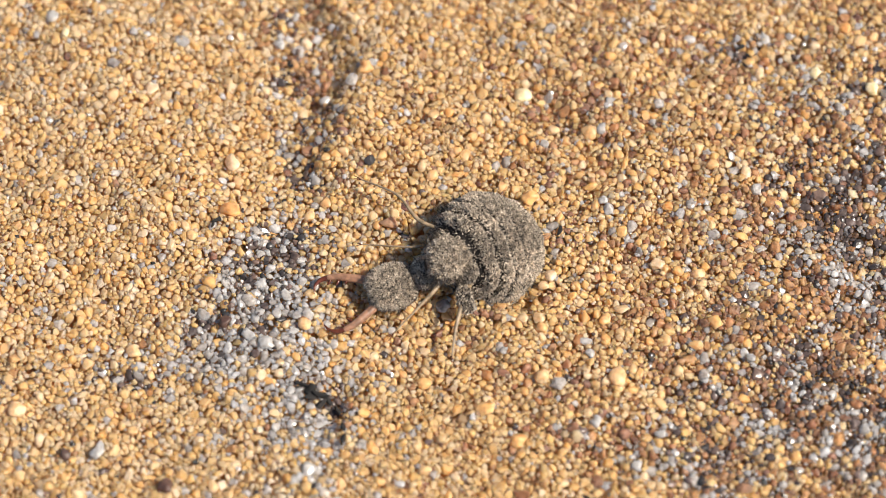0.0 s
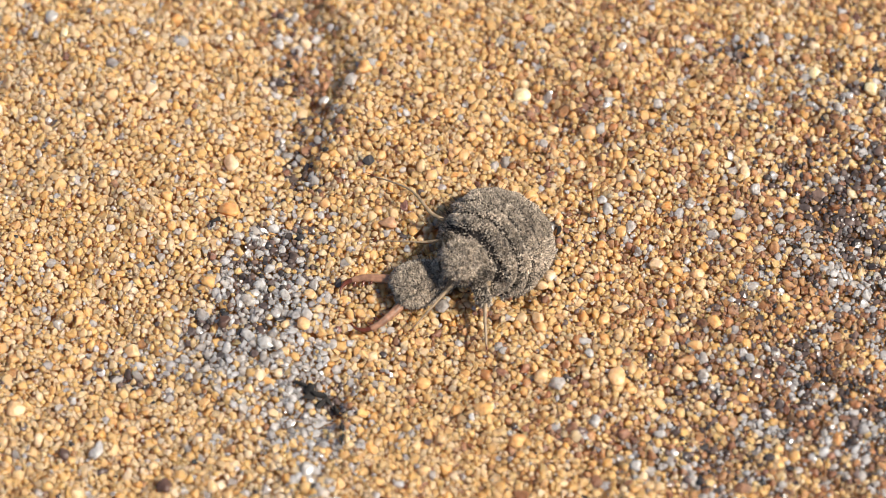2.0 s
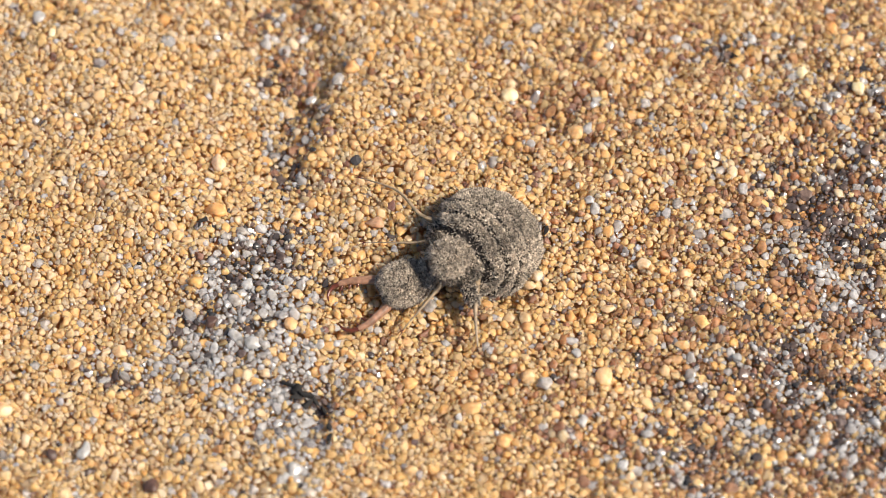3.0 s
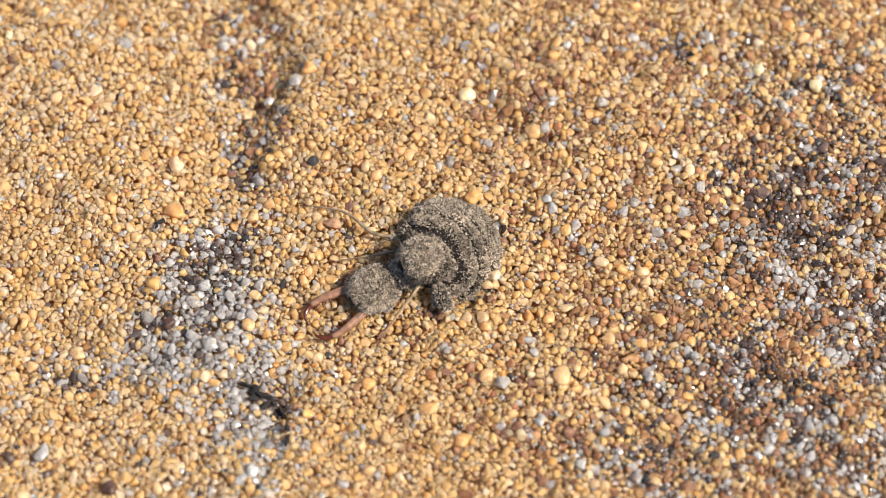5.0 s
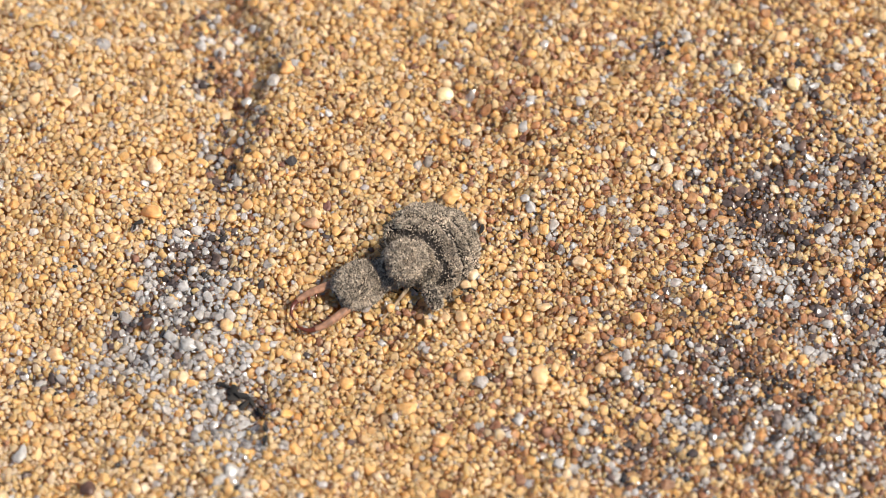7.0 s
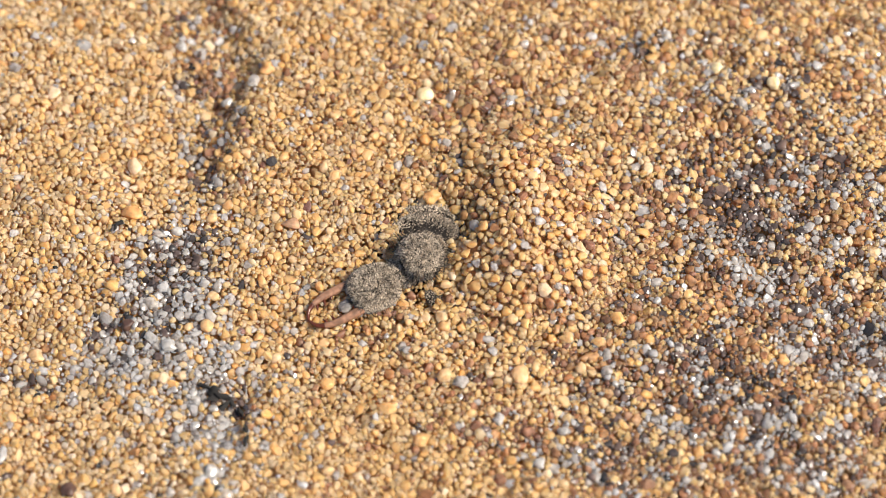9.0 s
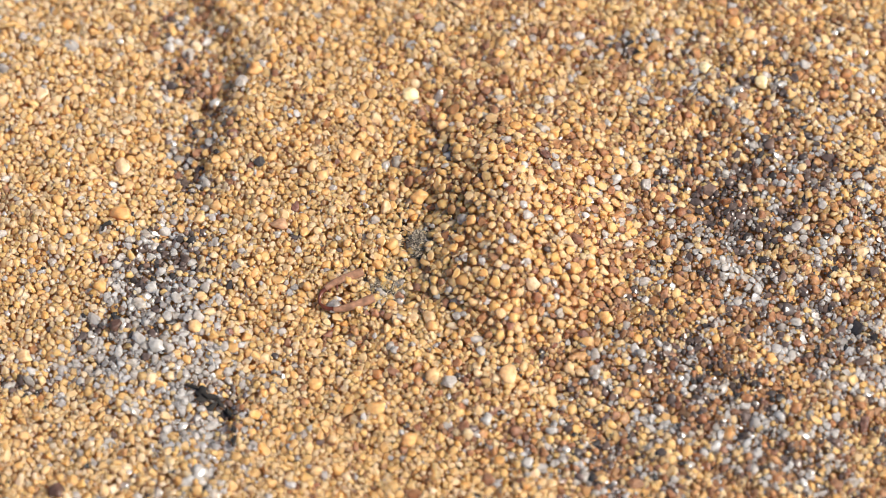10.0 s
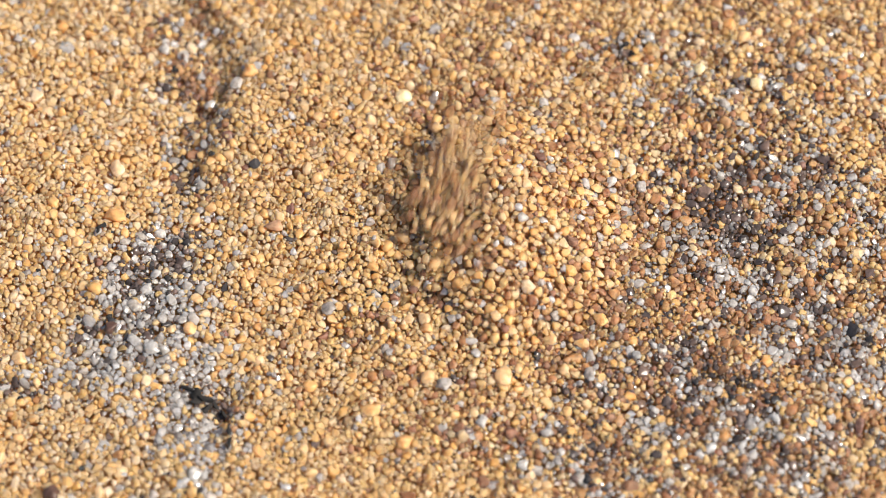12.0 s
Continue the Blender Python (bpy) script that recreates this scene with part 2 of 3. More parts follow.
def kinds(x, y, gloom=0.52):
    """0 golden, 1 cream, 2 rusty, 3 grey, 4 dark for each place; gloom scales the dark share."""
    c = clumps(x, y)
    east = step(x - 5.0)  # the patches in the east are the most broken up
    g = np.clip(grey_share(x, y) * (1 + east * (c - 1)), 0, 0.9)
    d = np.clip(dark_share(x, y) * gloom * (1 + (0.3 + 0.7 * east) * (clumps(y + 3, x - 2) - 1)), 0, 0.97)
    w = np.clip(brown_share(x, y) * (0.4 + 0.6 * clumps(x + 9, y)), 0, 0.8)
    u, out = rng.random(len(x)), np.zeros(len(x), int)
    out[rng.random(len(x)) < 0.12 + 0.16 * step(-x - 2.0)] = 1
    out[rng.random(len(x)) < w] = 2
    out[u < g] = 3
    out[rng.random(len(x)) < d] = 4
    return out


class Bed:
    """Grains packed without overlap over a patch of ground."""

    def __init__(self):
        self.cells = {}

    def put(self, x, y, r, slack=0.84):
        i, j = int(x // 0.85), int(y // 0.85)
        for a in (i - 1, i, i + 1):
            for b in (j - 1, j, j + 1):
                for p, q, s in self.cells.get((a, b), ()):
                    if (p - x) ** 2 + (q - y) ** 2 < (slack * (r + s)) ** 2:
                        return False
        self.cells.setdefault((i, j), []).append((x, y, r))
        return True


def packed(spans, tries, size, spread, low, high, seed, bed_=None, slack=0.78):
    g = np.random.default_rng(seed)
    x0, x1, y0, y1 = spans
    xs, ys = g.uniform(x0, x1, tries), g.uniform(y0, y1, tries)
    rs = np.clip(size * np.exp(g.normal(0, spread, tries)), low, high)
    order = np.argsort(-rs + g.normal(0, 0.02, tries))
    b = bed_ or Bed()
    return np.array([(xs[i], ys[i], rs[i]) for i in order if b.put(xs[i], ys[i], rs[i], slack)])


PATCH = (-20.7, 26.0, -12.2, 13.7)
NAMES = (("golden_sand", gold, "loose golden quartz sand grains on the ground"),
         ("cream_sand", pale, "scattered cream quartz sand grains on the ground"),
         ("rusty_and_shade_sand", brown, "rusty brown sand grains, some standing in for shade, on the ground"),
         ("grey_sand", grey, "patches of clear grey quartz sand grains"),
         ("dark_and_shade_sand", dark, "black and dark brown mineral sand grains, some standing in for shade"))


def build_ground():
    """One sheet under the grains, fine in the middle, that reaches the horizon."""
    near = np.linspace(-30, 34, 129)
    far = 34 + np.cumsum(1.28 ** np.arange(36))
    ax = np.concatenate([-far[::-1] + 4, near, far])
    X, Y = np.meshgrid(ax, ax, indexing="ij")
    Z = relief(X, Y) * np.exp(-np.maximum(0, np.hypot(X, Y) - 36) / 20.0) - 0.6
    Z = Z - 1.6 * bell(X, Y, 1.79, -0.23, 2.2, 1.8)
    n = len(ax)
    idx = np.arange(n * n).reshape(n, n)
    faces = np.stack([idx[:-1, :-1], idx[1:, :-1], idx[1:, 1:], idx[:-1, 1:]], -1).reshape(-1, 4)
    ob = new("ground", mesh_from("ground", np.stack([X, Y, Z], -1).reshape(-1, 3), faces, bed))
    return tagged(ob, "sandy ground sheet under the loose grains", "ground", kind="structure")


BIG = Bed()  # places of the grains that are things of their own


def single_grains(xs, ys, zs, rs, kind):
    """The largest grains round the larva, each one a piece of its own on the ground."""
    g, shared = np.random.default_rng(17), {}
    for x, y, z, r, k in zip(xs, ys, zs, rs, kind):
        key = (int(g.integers(0, 20)), int(k))
        if key not in shared:
            shared[key] = mesh_from("grain", FINE[key[0]] * 0.2, FINE_F, (gold_one, pale_one, brown_one, grey_one)[k])
        ob = new("grain", shared[key])
        ob.parent = ground
        ob.matrix_world = mm(x, y, z, g.uniform(-12, 12), g.uniform(-12, 12), g.uniform(0, 360))
        ob.scale = (5 * r * g.uniform(0.85, 1.15), 5 * r * g.uniform(0.85, 1.15), 5 * r * 0.64)


def build_sand():
    top = packed(PATCH, 112000, 0.140, 0.28, 0.092, 0.33, 11, BIG, 0.60)
    fill = packed(PATCH, 100000, 0.080, 0.18, 0.055, 0.13, 13, BIG, 0.66)
    low = packed(PATCH, 50000, 0.14, 0.2, 0.10, 0.26, 12, None, 0.72)
    x, y, r = np.concatenate([top, fill]).T
    z = relief(x, y) + rng.normal(0, 0.028, len(x)) - 0.25 * r + 0.02 * (np.arange(len(x)) >= len(top))
    # more dark ones among the small fill, for the shade between grains
    kind = np.concatenate([kinds(x[:len(top)], y[:len(top)]), kinds(x[len(top):], y[len(top):], 1.5)])
    near = np.flatnonzero((np.abs(x - 1.5) < 8.5) & (np.abs(y) < 6.5) & (kind != 4))
    near = near[np.argsort(-r[near])][:300]
    single_grains(x[near], y[near], z[near], r[near], kind[near])
    kind[near] = -1
    lx, ly, lr = low.T
    lz = relief(lx, ly) - 0.05 + rng.normal(0, 0.04, len(lx))
    # dark share raised below: shaded gaps in the dark patches, put into grain colour
    lkind = kinds(lx, ly, 2.2)
    for k, (name, mat, label) in enumerate(NAMES):
        a, b = kind == k, lkind == k
        sx, sy = (relief(x + 0.1, y) - relief(x - 0.1, y)) / 0.2, (relief(x, y + 0.1) - relief(x, y - 0.1)) / 0.2
        me = grains_mesh(name, np.stack([x, y, z], 1)[a], r[a], mat, True, (sx[a], sy[a]))
        tagged(new(name, me), label, "sand", kind="stuff")
        under = grains_mesh(name + "_below", np.stack([lx, ly, lz], 1)[b], lr[b], mat, fine=False)
        ob = new("buried_" + name, under)
        tagged(ob, label.replace("on the ground", "below the surface"), "sand", kind="stuff")


# ---------------------------------------------------------------- single pebbles
def pebble(x, y, rx, ry, mat, label, turn=0.0, lift=0.25, name="pebble", group=""):
    """A single larger grain, half bedded in the sand."""
    v, f = ico(3)
    g = np.random.default_rng(int(abs(x * 131 + y * 977)) + 3)
    w = v.copy()
    for _ in range(9):
        n = g.normal(size=3)
        n /= np.linalg.norm(n)
        w -= np.maximum(0, w @ n - g.uniform(0.58, 0.88))[:, None] * n * 0.85
    for _ in range(4):
        n = g.normal(size=3)
        w *= (1 + 0.08 * np.sin(w @ n * 2.2 + g.uniform(0, 6)))[:, None]
    w /= np.abs(w).max(0)
    me = mesh_from(name, w * np.array([rx, ry, 0.7 * min(rx, ry)]), f, mat)
    ob = new(name, me)
    z = float(relief(np.float64(x), np.float64(y))) + (lift - 0.22) * min(rx, ry)
    ob.matrix_world = mm(x, y, z, 0, 0, turn)
    BIG.put(x, y, 0.8 * max(rx, ry), 0.0)
    return tagged(ob, label, "pebble", group)


def build_pebbles():
    pebble(-9.03, -3.41, 0.30, 0.30, dark_one, "dark reddish-brown round pebble", 0, 0.5)
    pebble(-8.96, 1.78, 0.48, 0.38, gold_one, "large smooth golden pebble", 0, 0.4)
    pebble(-2.27, 1.17, 0.44, 0.32, pink_one, "pinkish flat pebble beside the larva", 15, 0.3)
    pebble(-14.12, -9.09, 0.34, 0.40, milky_one, "milky grey rounded pebble", 0, 0.5)
    pebble(-16.71, 10.93, 0.28, 0.32, milky_one, "milky white rounded pebble", 0, 0.5)
    pebble(-15.38, -9.34, 0.24, 0.30, dark_one, "dark brown oval pebble", 0, 0.5)
    pebble(-11.31, -10.68, 0.36, 0.36, dark_one, "dark brown round pebble", 0, 0.4)
    pebble(7.16, -5.93, 0.40, 0.50, gold_one, "large smooth orange pebble", -20, 0.5)
    pebble(3.05, -8.64, 0.42, 0.36, gold_one, "large smooth golden pebble", 0, 0.4)
    pebble(-0.79, -6.03, 0.34, 0.28, gold_one, "smooth orange pebble in the sand", 0, 0.4)
    pebble(1.72, -7.26, 0.44, 0.34, gold_one, "broad golden pebble in the sand", 10, 0.3)
    pebble(-12.81, -4.61, 0.36, 0.30, gold_one, "smooth golden pebble in the sand", 0, 0.4)
    pebble(6.27, -7.84, 0.30, 0.32, milky_one, "clear greenish white rounded pebble", 0, 0.4)
    pebble(7.90, -9.79, 0.26, 0.26, milky_one, "milky white angular pebble", 30, 0.4)
    pebble(-5.55, -10.04, 0.42, 0.36, milky_one, "milky grey rounded pebble", 0, 0.3)
    pebble(-5.04, 7.28, 0.26, 0.26, milky_one, "milky grey round pebble", 0, 0.4)
    pebble(-3.89, 7.91, 0.32, 0.30, grey_one, "clear grey angular pebble", 30, 0.4)
    pebble(-6.98, 9.89, 0.30, 0.30, grey_one, "clear grey angular pebble", 10, 0.4)
    pebble(-16.14, 10.11, 0.18, 0.24, yellow_one, "pale yellow pebble in sand", 0, 0.4)
    pebble(16.05, 5.62, 0.22, 0.34, brown_one, "rusty red angular pebble", 25, 0.6)
    pebble(7.45, -2.72, 0.36, 0.20, pale_one, "cream oval pebble in sand", 5, 0.5)
    pebble(6.72, -3.15, 0.25, 0.32, gold_one, "smooth golden pebble in the sand", -10, 0.5)
    pebble(6.09, -4.79, 0.24, 0.24, milky_one, "clear white rounded pebble", 0, 0.5)
    pebble(4.74, -6.23, 0.38, 0.34, grey_one, "clear grey angular pebble", 10, 0.4)
    pebble(4.09, -5.93, 0.36, 0.30, pale_one, "cream rounded pebble in sand", 30, 0.4)
    pebble(10.75, -5.73, 0.30, 0.28, grey_one, "clear grey angular pebble", 10, 0.5)
    pebble(12.68, -5.02, 0.24, 0.22, milky_one, "clear white rounded pebble", 10, 0.5)
    pebble(8.93, -8.34, 0.28, 0.20, milky_one, "clear white oval pebble", 10, 0.5)
    pebble(3.65, 2.30, 0.36, 0.40, gold_one, "smooth golden pebble beside the larva", -30, 0.5)
    pebble(15.88, 8.26, 0.30, 0.26, yellow_one, "smooth yellow pebble in sand", 20, 0.5)
    pebble(13.50, 8.31, 0.22, 0.30, pale_one, "cream oval pebble in sand", -20, 0.5)
    pebble(18.20, 7.39, 0.32, 0.34, yellow_one, "smooth yellow pebble in sand", 40, 0.5)
    pebble(17.19, 10.38, 0.30, 0.30, gold_one, "smooth orange pebble in the sand", 40, 0.5)
    pebble(14.84, 10.11, 0.20, 0.22, milky_one, "clear white quartz grain", 0, 0.5)
    pebble(15.84, 9.62, 0.28, 0.22, pale_one, "cream pebble in the sand", 0, 0.4)
    pebble(11.33, 3.81, 0.30, 0.28, gold_one, "smooth orange pebble in the sand", 0, 0.4)
    pebble(10.38, 1.94, 0.26, 0.26, grey_one, "clear grey quartz pebble", 0, 0.4)
    pebble(13.15, 2.65, 0.28, 0.28, grey_one, "clear grey quartz pebble", 0, 0.4)
    pebble(12.75, 3.44, 0.24, 0.40, pale_one, "cream elongated pebble in sand", 0, 0.4)
    pebble(9.14, 6.80, 0.28, 0.26, grey_one, "clear grey quartz pebble", -20, 0.4)
    pebble(11.62, 5.70, 0.18, 0.22, milky_one, "clear white quartz grain", 0, 0.4)
    pebble(6.24, 5.51, 0.40, 0.34, gold_one, "smooth golden pebble in the sand", 0, 0.3)
    pebble(10.63, -1.17, 0.38, 0.30, gold_one, "smooth orange pebble in the sand", 0, 0.4)
    pebble(8.91, -0.62, 0.36, 0.30, pale_one, "cream rounded pebble in sand", 0, 0.4)
    pebble(4.49, -1.22, 0.26, 0.34, pale_one, "cream pebble beside the larva", 0, 0.4)
    pebble(11.26, -3.41, 0.34, 0.34, gold_one, "smooth golden pebble in the sand", 0, 0.4)
    pebble(3.98, -3.13, 0.28, 0.36, pale_one, "cream pebble in the sand", -20, 0.4)
    pebble(-12.42, 7.58, 0.34, 0.34, pale_one, "cream rounded pebble in sand", 0, 0.3)
    pebble(-8.96, 4.10, 0.36, 0.44, pale_one, "cream oval pebble in sand", 20, 0.3)
    pebble(-10.49, 0.63, 0.26, 0.24, pale_one, "cream pebble in the sand", 0, 0.4)
    pebble(-3.28, 8.61, 0.44, 0.36, gold_one, "large smooth golden pebble", 0, 0.3)
    pebble(-5.76, -3.54, 0.32, 0.36, gold_one, "smooth golden pebble in the sand", 0, 0.4)
    pebble(-7.28, -4.48, 0.36, 0.34, milky_one, "clear white pebble on grey sand", 0, 0.4)
    pebble(-8.07, -2.43, 0.34, 0.30, grey_one, "clear grey pebble on dark sand", 0, 0.4)
    pebble(-5.45, -2.10, 0.32, 0.24, pale_one, "cream pebble before the jaws", 10, 0.4)
    pebble(0.00, -2.72, 0.32, 0.34, grey_one, "clear grey pebble beside the larva", 10, 0.3)
    pebble(-17.48, -7.34, 0.42, 0.36, gold_one, "smooth golden pebble in the sand", 10, 0.3)
    pebble(6.74, 2.22, 0.24, 0.2, milky_one, "clear white quartz grain", 10, 0.4)
    pebble(6.97, 1.80, 0.26, 0.3, milky_one, "clear white quartz grain", 10, 0.4)
    pebble(1.56, 1.33, 0.2, 0.2, pale_one, "cream grain under the larva", 10, 0.0)
    for x, y, turn, l in ((-5.72, -6.23, -25, 0.30), (-5.39, -6.43, -35, 0.42), (-4.97, -6.64, -20, 0.38), (-4.62, -6.84, -60, 0.40), (-4.36, -7.19, -50, 0.30),
                          (-5.06, -7.04, 30, 0.30), (-5.48, -6.74, 10, 0.24), (-4.12, -8.14, -80, 0.35), (-4.09, -8.77, -95, 0.30), (-9.49, 1.25, 20, 0.26), (-9.63, 1.02, 60, 0.18),
                          (-12.06, -0.70, 0, 0.16), (4.92, 0.81, 50, 0.22), (-6.48, 8.85, 0, 0.2), (12.69, 9.48, 30, 0.25), (12.97, 9.13, -30, 0.22)):
        scrap(x, y, 1.3 * l, turn)


def scrap(x, y, l, turn):
    """A broken flake of charred plant matter."""
    g = np.random.default_rng(int(abs(x * 517 + y * 311)) + 5)
    v, f = ico(2)
    for _ in range(9):
        n = g.normal(size=3)
        n /= np.linalg.norm(n)
        v = v - np.maximum(0, v @ n - g.uniform(0.25, 0.7))[:, None] * n
    v = v * np.array([l, l * g.uniform(0.3, 0.6), l * 0.4])
    ob = new("charcoal_scrap", mesh_from("charcoal_scrap", v, f, coal_mat, False))
    z = float(relief(np.float64(x), np.float64(y))) + 0.17
    ob.matrix_world = mm(x, y, z, g.uniform(-25, 25), g.uniform(-25, 25), turn)
    tagged(ob, "black charred plant scrap on the sand", "charcoal", "charcoal scraps")


# ---------------------------------------------------------------- the larva
def surface(la, lb, lc, furrows=(), square=1.0):
    """A body segment about its long axis, with furrows across it (place along, depth, width); returns places for angles (u, a)."""
    def crease(c, a):
        sway = 0.035 * np.sin(2 * a + 1) + 0.02 * np.sin(5 * a) + 0.012 * np.sin(11 * a + 2)
        return [d * np.exp(-((c - f + sway) / w) ** 2) for f, d, w in furrows]

    def at(u, a):
        along = np.cos(u)
        r = np.sin(u) ** square
        if furrows:
            r = r * (1 - sum(crease(along, a))) * (1 + 0.02 * np.sin(7 * a) * np.sin(3 * u) + 0.012 * np.sin(13 * a + 9 * along))
        return np.stack([la * along, lb * r * np.cos(a), lc * r * np.sin(a)], -1)
    at.depth = max([d for f, d, w in furrows], default=0)
    at.crease = crease
    return at


def shell(name, at, mat, nu=56, na=64):
    u = np.linspace(0.001, math.pi - 0.001, nu)
    a = np.linspace(0, 2 * math.pi, na, endpoint=False)
    U, A = np.meshgrid(u, a, indexing="ij")
    idx = np.arange(nu * na).reshape(nu, na)
    nxt = np.roll(idx, -1, axis=1)
    faces = np.stack([idx[:-1], nxt[:-1], nxt[1:], idx[1:]], -1).reshape(-1, 4)[:, ::-1]
    return mesh_from(name, at(U, A).reshape(-1, 3), faces, mat)


def spikes(name, at, count, length, width, mat, upper=-0.25, lean=0.7, spread=0.4, seed=1):
    """Many tiny cones that stand on a body segment."""
    g = np.random.default_rng(seed)
    c = g.uniform(-0.985, 0.985, count * 3)
    u, a = np.arccos(c), g.uniform(0, 2 * math.pi, count * 3)
    keep = np.sin(a) > upper + g.normal(0, 0.12, count * 3)
    if at.depth:
        keep &= g.random(len(c)) > np.clip(8 * (sum(at.crease(c, a)) - 0.06), 0, 0.85)
    u, a = u[keep][:count], a[keep][:count]
    p = at(u, a)
    du, da = at(u + 1e-3, a) - p, at(u, a + 1e-3) - p
    n = np.cross(da, du)
    n /= np.linalg.norm(n, axis=1)[:, None] + 1e-12
    n *= np.sign((n * p).sum(1))[:, None]
    d = n + g.normal(0, spread, p.shape) + np.array([0.35 * lean, 0, 0])
    d /= np.linalg.norm(d, axis=1)[:, None]
    side = np.cross(d, g.normal(size=d.shape))
    side /= np.linalg.norm(side, axis=1)[:, None]
    other = np.cross(d, side)
    k = len(p)
    l = length * g.uniform(0.5, 1.4, k)[:, None]
    w = width * g.uniform(0.6, 1.4, k)[:, None]
    foot = p - n * 0.02
    v = np.stack([foot + side * w, foot + (other * 0.87 - side * 0.5) * w, foot - (other * 0.87 + side * 0.5) * w, p + d * l], 1)
    f = np.array([[0, 1, 3], [1, 2, 3], [2, 0, 3]])
    faces = (f[None] + (np.arange(k) * 4)[:, None, None]).reshape(-1, 3)
    return mesh_from(name, v.reshape(-1, 3), faces, mat, smooth=False)


def tube(name, pts, radii, mat, sides=10, cut=8):
    """A tapered, rounded tube along a smooth line through pts."""
    pts, radii = np.array(pts, float), np.array(radii, float)
    t = np.arange(len(pts))
    s = np.linspace(0, len(pts) - 1, cut * (len(pts) - 1) + 1)

    def smooth(q):
        out = np.zeros((len(s), q.shape[1]))
        for i, v in enumerate(s):
            k = min(int(v), len(q) - 2)
            h = v - k
            p0, p1, p2, p3 = q[max(k - 1, 0)], q[k], q[k + 1], q[min(k + 2, len(q) - 1)]
            out[i] = 0.5 * (2 * p1 + (p2 - p0) * h + (2 * p0 - 5 * p1 + 4 * p2 - p3) * h * h + (3 * p1 - p0 - 3 * p2 + p3) * h ** 3)
        return out
    line, rad = smooth(pts), np.interp(s, t, radii)
    tang = np.gradient(line, axis=0)
    tang /= np.linalg.norm(tang, axis=1)[:, None]
    side = np.cross(tang, (0.0, 0.0, 1.0))
    side /= np.linalg.norm(side, axis=1)[:, None] + 1e-9
    up = np.cross(side, tang)
    a = np.linspace(0, 2 * math.pi, sides, endpoint=False)
    v = line[:, None] + rad[:, None, None] * (side[:, None] * np.cos(a)[None, :, None] + up[:, None] * np.sin(a)[None, :, None])
    n = len(line)
    idx = np.arange(n * sides).reshape(n, sides)
    nxt = np.roll(idx, -1, axis=1)
    faces = np.stack([idx[:-1], nxt[:-1], nxt[1:], idx[1:]], -1).reshape(-1, 4)
    v = np.concatenate([v.reshape(-1, 3), line[:1], line[-1:]])
    c0, c1 = n * sides, n * sides + 1
    tri = [(c0, nxt[0, i], idx[0, i], idx[0, i]) for i in range(sides)]
    me = bpy.data.meshes.new(name)
    fl = faces.tolist() + [q[:3] for q in tri] + [(c1, int(idx[-1, i]), int(nxt[-1, i])) for i in range(sides)]
    me.from_pydata((v * MM).tolist(), [], [tuple(int(q) for q in f) for f in fl])
    me.polygons.foreach_set("use_smooth", np.full(len(me.polygons), True))
    me.materials.append(mat)
    me.update()
    return me


def furred(name, at, parent, scurf_count, hair_count, label, seed, upper=-0.6):
    ob = part(name, shell(name, at, hide), parent, label)
    part("scurf", spikes("scurf", at, scurf_count, 0.072, 0.040, scurf, upper=upper, seed=seed), ob, "pale and dark short scurfy bristles")
    part("bristles", spikes("bristles", at, hair_count, 0.42, 0.018, hair_mat, upper=-0.4, lean=0.3, spread=0.5, seed=seed + 1), ob, "thin dark bristles")
    return ob


def tufts(parent, half, length, up, per_side, seed):
    """Clusters of long bristles that stick out along a segment's two flanks."""
    g = np.random.default_rng(seed)
    f = np.array([[0, 1, 3], [1, 2, 3], [2, 0, 3]])
    for s in (-1, 1):
        for i in range(per_side):
            v = []
            x = length * 0.95 * (2 * (i + 0.5) / per_side - 1)
            y = s * half * math.sqrt(max(0.05, 1 - (x / length) ** 2)) * 0.95
            for _ in range(32):
                foot = np.array([x + g.normal(0, 0.10), y + g.normal(0, 0.03) * s, up + g.normal(0, 0.2)])
                way = np.array([0.9 * x / length + g.normal(0, 0.35), s * 1.0, 0.3 + g.normal(0, 0.35)])
                way /= np.linalg.norm(way)
                l, w = g.uniform(0.25, 0.58), 0.017
                a = np.cross(way, (0, 0, 1.0))
                c = np.cross(way, a)
                v += [foot + a * w, foot - a * w * 0.5 + c * w, foot - a * w * 0.5 - c * w, foot + way * l]
            faces = (f[None] + (np.arange(len(v) // 4) * 4)[:, None, None]).reshape(-1, 3)
            part("bristle_tuft", mesh_from("bristle_tuft", v, faces, hair_mat, False), parent, "tuft of long dark bristles")


